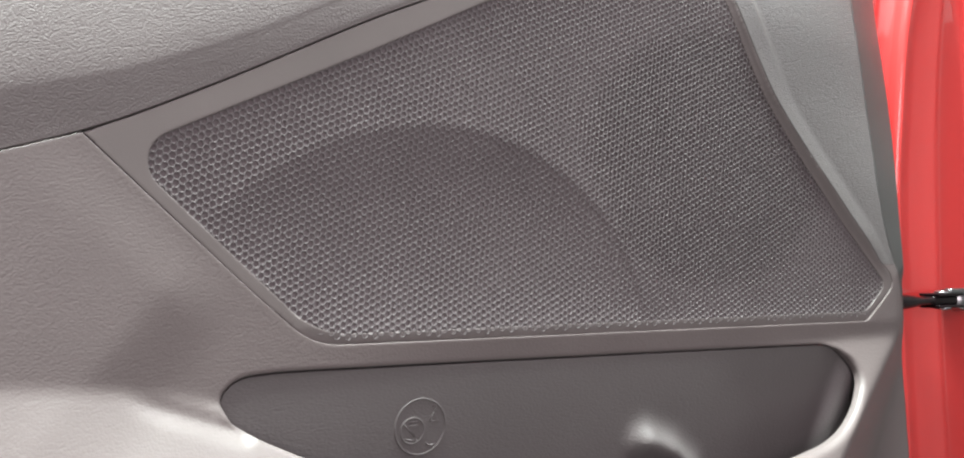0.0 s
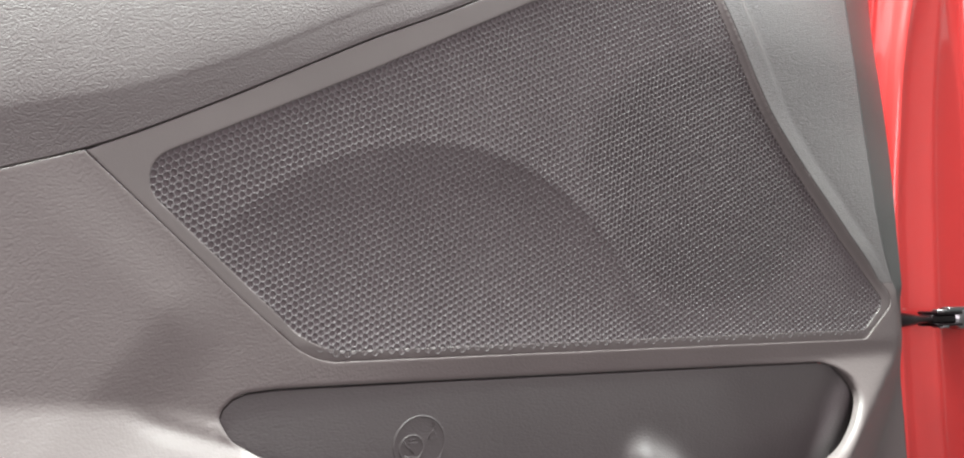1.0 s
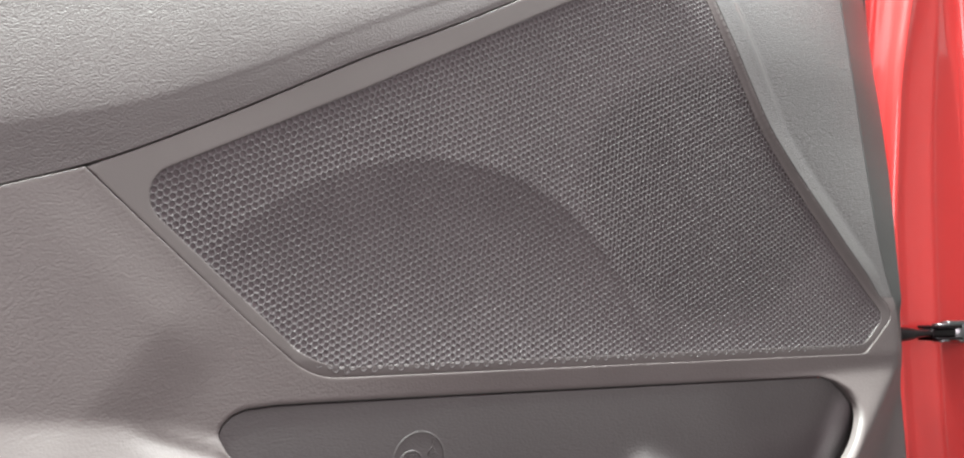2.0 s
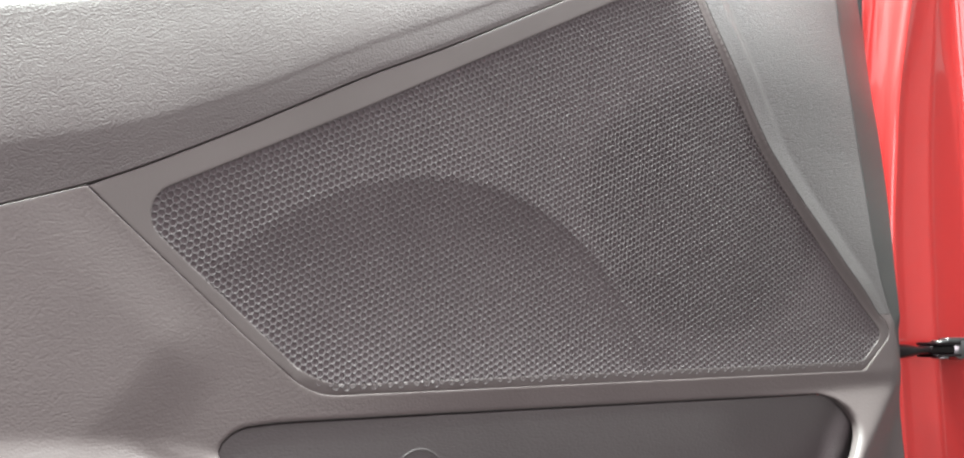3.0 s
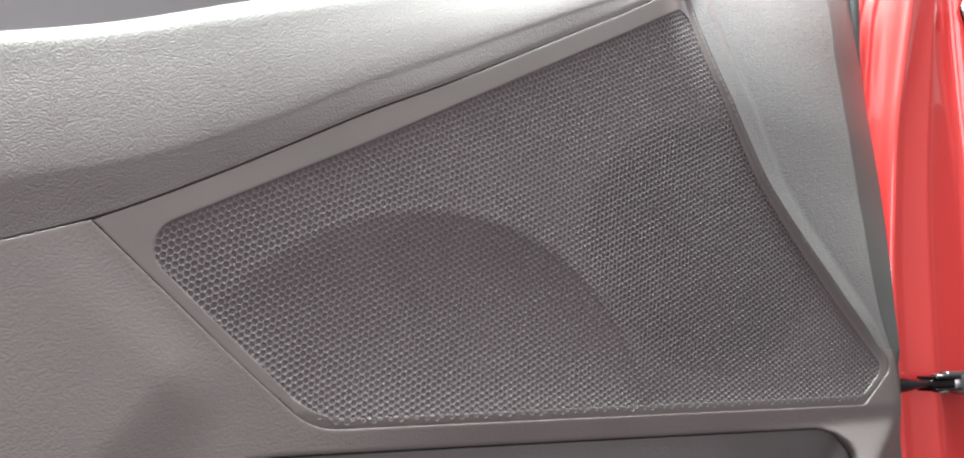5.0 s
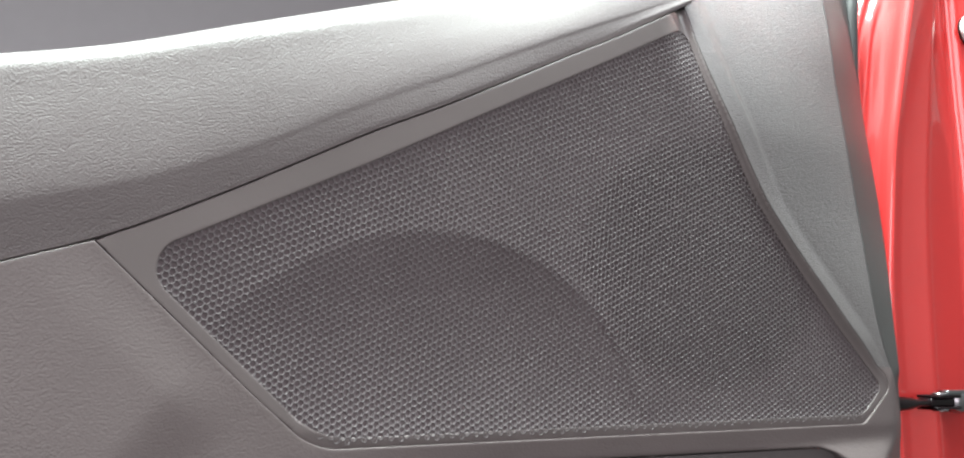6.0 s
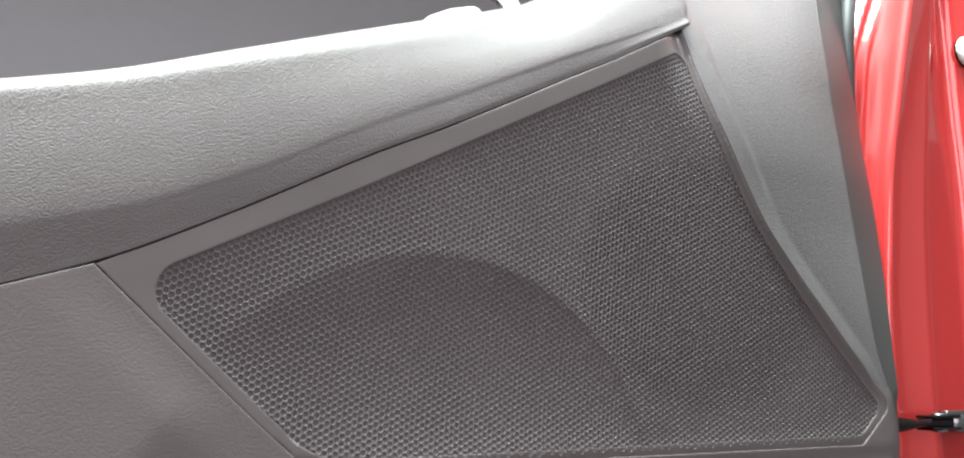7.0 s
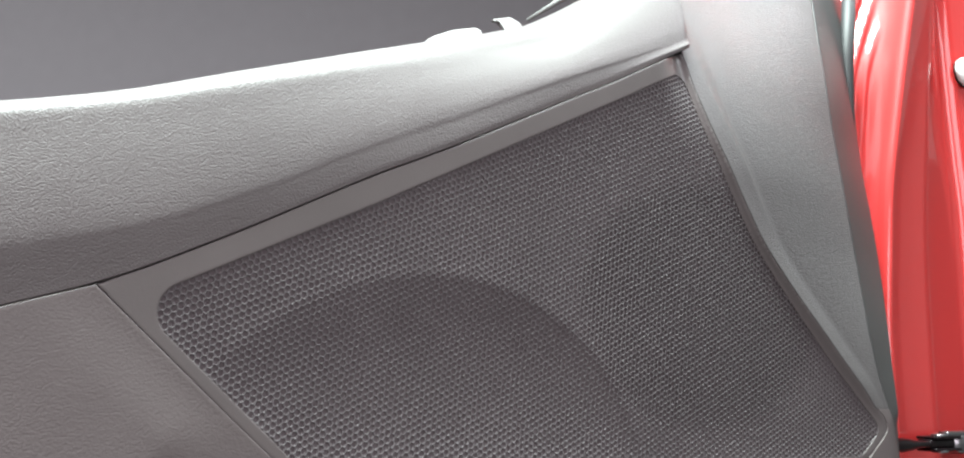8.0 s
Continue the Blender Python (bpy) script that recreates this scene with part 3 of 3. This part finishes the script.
# door frame behind the trims, weather strip along its edge, and the window
# shells coloured black, so that gaps between the trims look shaded
part("inner_shell", box(-0.42, 0.312, 0.085, 0.093, 0.30, 0.70, 0.003), M_RUBBER, car, "inner door shell, coloured black to keep the trim gaps dark")
part("end_shell", box(0.296, 0.304, 0.062, 0.085, 0.30, 0.92, 0.002), M_RUBBER, car)
part("weather_strip", tube([(0.310, 0.045, 0.30), (0.310, 0.045, 0.60), (0.338, 0.052, 0.66), (0.350, 0.057, 0.72), (0.353, 0.060, 0.80), (0.358, 0.061, 0.86), (0.369, 0.062, 0.93)], 0.0055, 10), M_RUBBER, car,
     "black rubber weather strip")
part("window_pane", loft([[(-0.42, 0.078 + 0.30 * (z - 0.66) * 0.4, z), (0.16, 0.078 + 0.30 * (z - 0.66) * 0.4, z)] for z in np.linspace(0.66, 1.15, 6)]), M_GLASS, car,
     "dark tinted window glass")


# pale bar added to stand in for the soft light streak on the glass
part("glass_streak", tube([(0.0907, 0.100, 0.8510), (0.1656, 0.100, 0.9068)], [0.0010, 0.0040], 10, flat=0.6), M_WALL, car, "pale bar behind the glass in place of a soft light streak")


def ledge_relief(x, z):
    """Leaning back over the window ledge."""
    return -0.034 - 0.7 * (z - 0.81 - 0.4 * (x - 0.03))


part("ledge_clip", sheet(rounded([(0.0343, 0.8075, 0), (0.0460, 0.8096, 0), (0.0444, 0.8183, 0.001), (0.0403, 0.8215, 0.001), (0.0295, 0.8185, 0.001), (0.0299, 0.8170, 0.0005), (0.0324, 0.8168, 0)], 0.002), [], ledge_relief, 0.002, 0.0004, 0.003), M_UPPER, car, "small plastic tab on the window ledge")
part("ledge_cover", sheet(rounded([(-0.0219, 0.7831, 0), (0.0205, 0.7958, 0), (0.0189, 0.8077, 0.001), (0.0165, 0.8098, 0.001), (0.0030, 0.8062, 0.02), (-0.0145, 0.7971, 0.02)], 0.003), [], ledge_relief, 0.003, 0.0004, 0.004), M_UPPER, car, "small plastic cover on the window ledge")


# ---- the car's body behind the door's edge ----


def pillar_section(z):
    """The pillar in plan at the height z: a fluted flange, a bright rolled edge, a flat face, a step and an outer face."""
    edge = float(curve(z, (0.28, 0.474, 0.535, 0.6175, 0.6579, 0.7037, 0.7672, 0.81, 0.87, 0.921, 1.15), (0.388, 0.3795, 0.3762, 0.3747, 0.3749, 0.3795, 0.3880, 0.3985, 0.4145, 0.4290, 0.50)))
    crease = float(curve(z, (0.28, 0.464, 0.53, 0.626, 0.7236, 0.824, 1.15), (0.457, 0.4415, 0.4372, 0.4359, 0.4391, 0.4519, 0.507)))
    outer = float(curve(z, (0.28, 0.60, 0.707, 0.748, 0.811, 0.886, 0.941, 1.15), (0.512, 0.500, 0.4983, 0.4977, 0.4930, 0.4895, 0.4875, 0.48)))
    outer = max(outer, crease + 0.012)
    up = float(rise(z, 0.72, 0.86))
    lean = 0.17 * (z - 0.76 + math.sqrt((z - 0.76) ** 2 + 0.03 ** 2))
    row = []
    sweep = 0.25 * (z - 0.8) + 0.09 * (z - 0.86 + math.sqrt((z - 0.86) ** 2 + 0.02 ** 2))
    for k in range(61):
        t = k / 60
        x = 0.318 + (edge - 0.003 - 0.318) * t
        w = (x - 0.40 - sweep) / 0.0078 * 2 * math.pi
        flute = (math.sin(w) + 0.3 * math.sin(0.5 * w + 1.0)) * min(1.0, (1 - t) * 9)
        row.append((x, 0.094 - 0.036 * t * t - 0.030 * up * t * (1 - t) + 0.0026 * up * flute + lean * (1 - t) ** 0.4, z))
    row += [(edge - 0.0030, 0.0548, z), (edge - 0.0018, 0.0518, z), (edge - 0.0004, 0.0502, z), (edge + 0.0012, 0.0495, z), (edge + 0.0030, 0.0498, z), (edge + 0.0062, 0.0510, z)]
    row += [(edge + 0.0062 + (crease - edge - 0.0062) * k, 0.0510 + 0.0075 * k + 0.0008 * math.sin(math.pi * k), z) for k in (0.2, 0.4, 0.6, 0.8, 0.95)]
    row += [(crease, 0.0592, z), (crease + 0.0015, 0.0596, z)]
    row += [(crease + 0.003 + (outer - crease - 0.006) * k, 0.0600 + 0.0100 * k, z) for k in (0.25, 0.5, 0.75, 1.0)]
    row += [(outer, 0.0690, z), (outer + 0.0015, 0.0670, z), (outer + 0.004, 0.0640, z), (outer + 0.009, 0.0615, z), (outer + 0.03, 0.057, z), (outer + 0.12, 0.055, z)]
    return row


pillar = part("hinge_pillar", loft([pillar_section(z) for z in np.concatenate((np.linspace(0.0, 0.74, 50), np.linspace(0.743, 1.0, 110), np.linspace(1.005, 1.15, 8)))]), M_RED, car, "glossy red hinge pillar")
part("grommet", tube([(0.5030, 0.0600, 0.8750), (0.5030, 0.0570, 0.8750), (0.5025, 0.0535, 0.8750), (0.5020, 0.0515, 0.8750)], [0.0125, 0.0130, 0.0115, 0.0060], 20), M_WHITE, pillar, "white plastic plug")

# check strap between the pillar and the door
strap = new("door_check_strap")
strap.parent = car
tagged(strap, "black steel door check strap in a zinc bracket")
ZS = 0.5715
part("strap_arm", tube([(0.290, 0.030, ZS), (0.336, 0.030, ZS), (0.344, 0.030, ZS), (0.353, 0.030, ZS), (0.361, 0.0305, ZS), (0.369, 0.031, ZS), (0.378, 0.032, ZS), (0.430, 0.036, ZS)],
                       [0.0030, 0.0044, 0.0050, 0.0049, 0.0042, 0.0030, 0.0024, 0.0026], 14), M_BLACK, strap, "black tapered arm")
for dz in (0.0042, -0.0042):
    part("bracket_plate", box(0.387, 0.440, 0.0275, 0.044, ZS + dz - 0.0011, ZS + dz + 0.0011, 0.0009), M_BLACK, strap, "black bracket plate")
part("arm_sleeve", box(0.385, 0.430, 0.0300, 0.042, ZS - 0.0030, ZS + 0.0030, 0.0014), M_BLACK, strap, "black plastic sleeve")
for dz in (0.0056, -0.0056):
    part("pin_head", tube([(0.3975, 0.0325, ZS + dz - 0.0006), (0.3975, 0.0325, ZS + dz + 0.0008), (0.3975, 0.0325, ZS + dz + 0.0012)], [0.0058, 0.0058, 0.0040], 16), M_STEEL, strap, "steel pin head")
# small steel block added to brighten the bracket's top like a reflection
part("bracket_glint", box(0.400, 0.424, 0.0272, 0.034, ZS + 0.0048, ZS + 0.0086, 0.0016), M_STEEL, strap, "zinc-plated block added for the bright reflections on the bracket")
part("bolt", tube([(0.4195, 0.040, ZS), (0.4170, 0.0290, ZS), (0.4160, 0.0272, ZS)], [0.0078, 0.0078, 0.0064], 6), M_STEEL, strap, "hexagonal bolt head")
part("bracket_base", box(0.434, 0.480, 0.0385, 0.064, ZS - 0.007, ZS + 0.007, 0.003), M_BLACK, strap, "dark bracket base")

# rounded block, narrowing upwards, added unseen at the cabin's place to shade the door
def shade_block_section(z, inset, corner):
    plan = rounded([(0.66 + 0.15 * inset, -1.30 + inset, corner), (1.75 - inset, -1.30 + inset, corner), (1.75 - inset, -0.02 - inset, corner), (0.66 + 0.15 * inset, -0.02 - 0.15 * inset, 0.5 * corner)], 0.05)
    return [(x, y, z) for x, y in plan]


# sections of the added block, from the floor to its top
cabin = [shade_block_section(z, inset, 0.12) for z, inset in ((0.0, 0.02), (0.22, 0.0), (0.60, 0.0), (0.92, 0.01), (1.02, 0.05), (1.20, 0.15), (1.31, 0.22), (1.35, 0.26), (1.365, 0.34))]
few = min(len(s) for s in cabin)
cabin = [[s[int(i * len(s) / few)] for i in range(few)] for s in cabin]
part("shade_block", loft(cabin, True, True), M_SHADE_BLOCK, car, "plain grey block added out of view to shade the door")
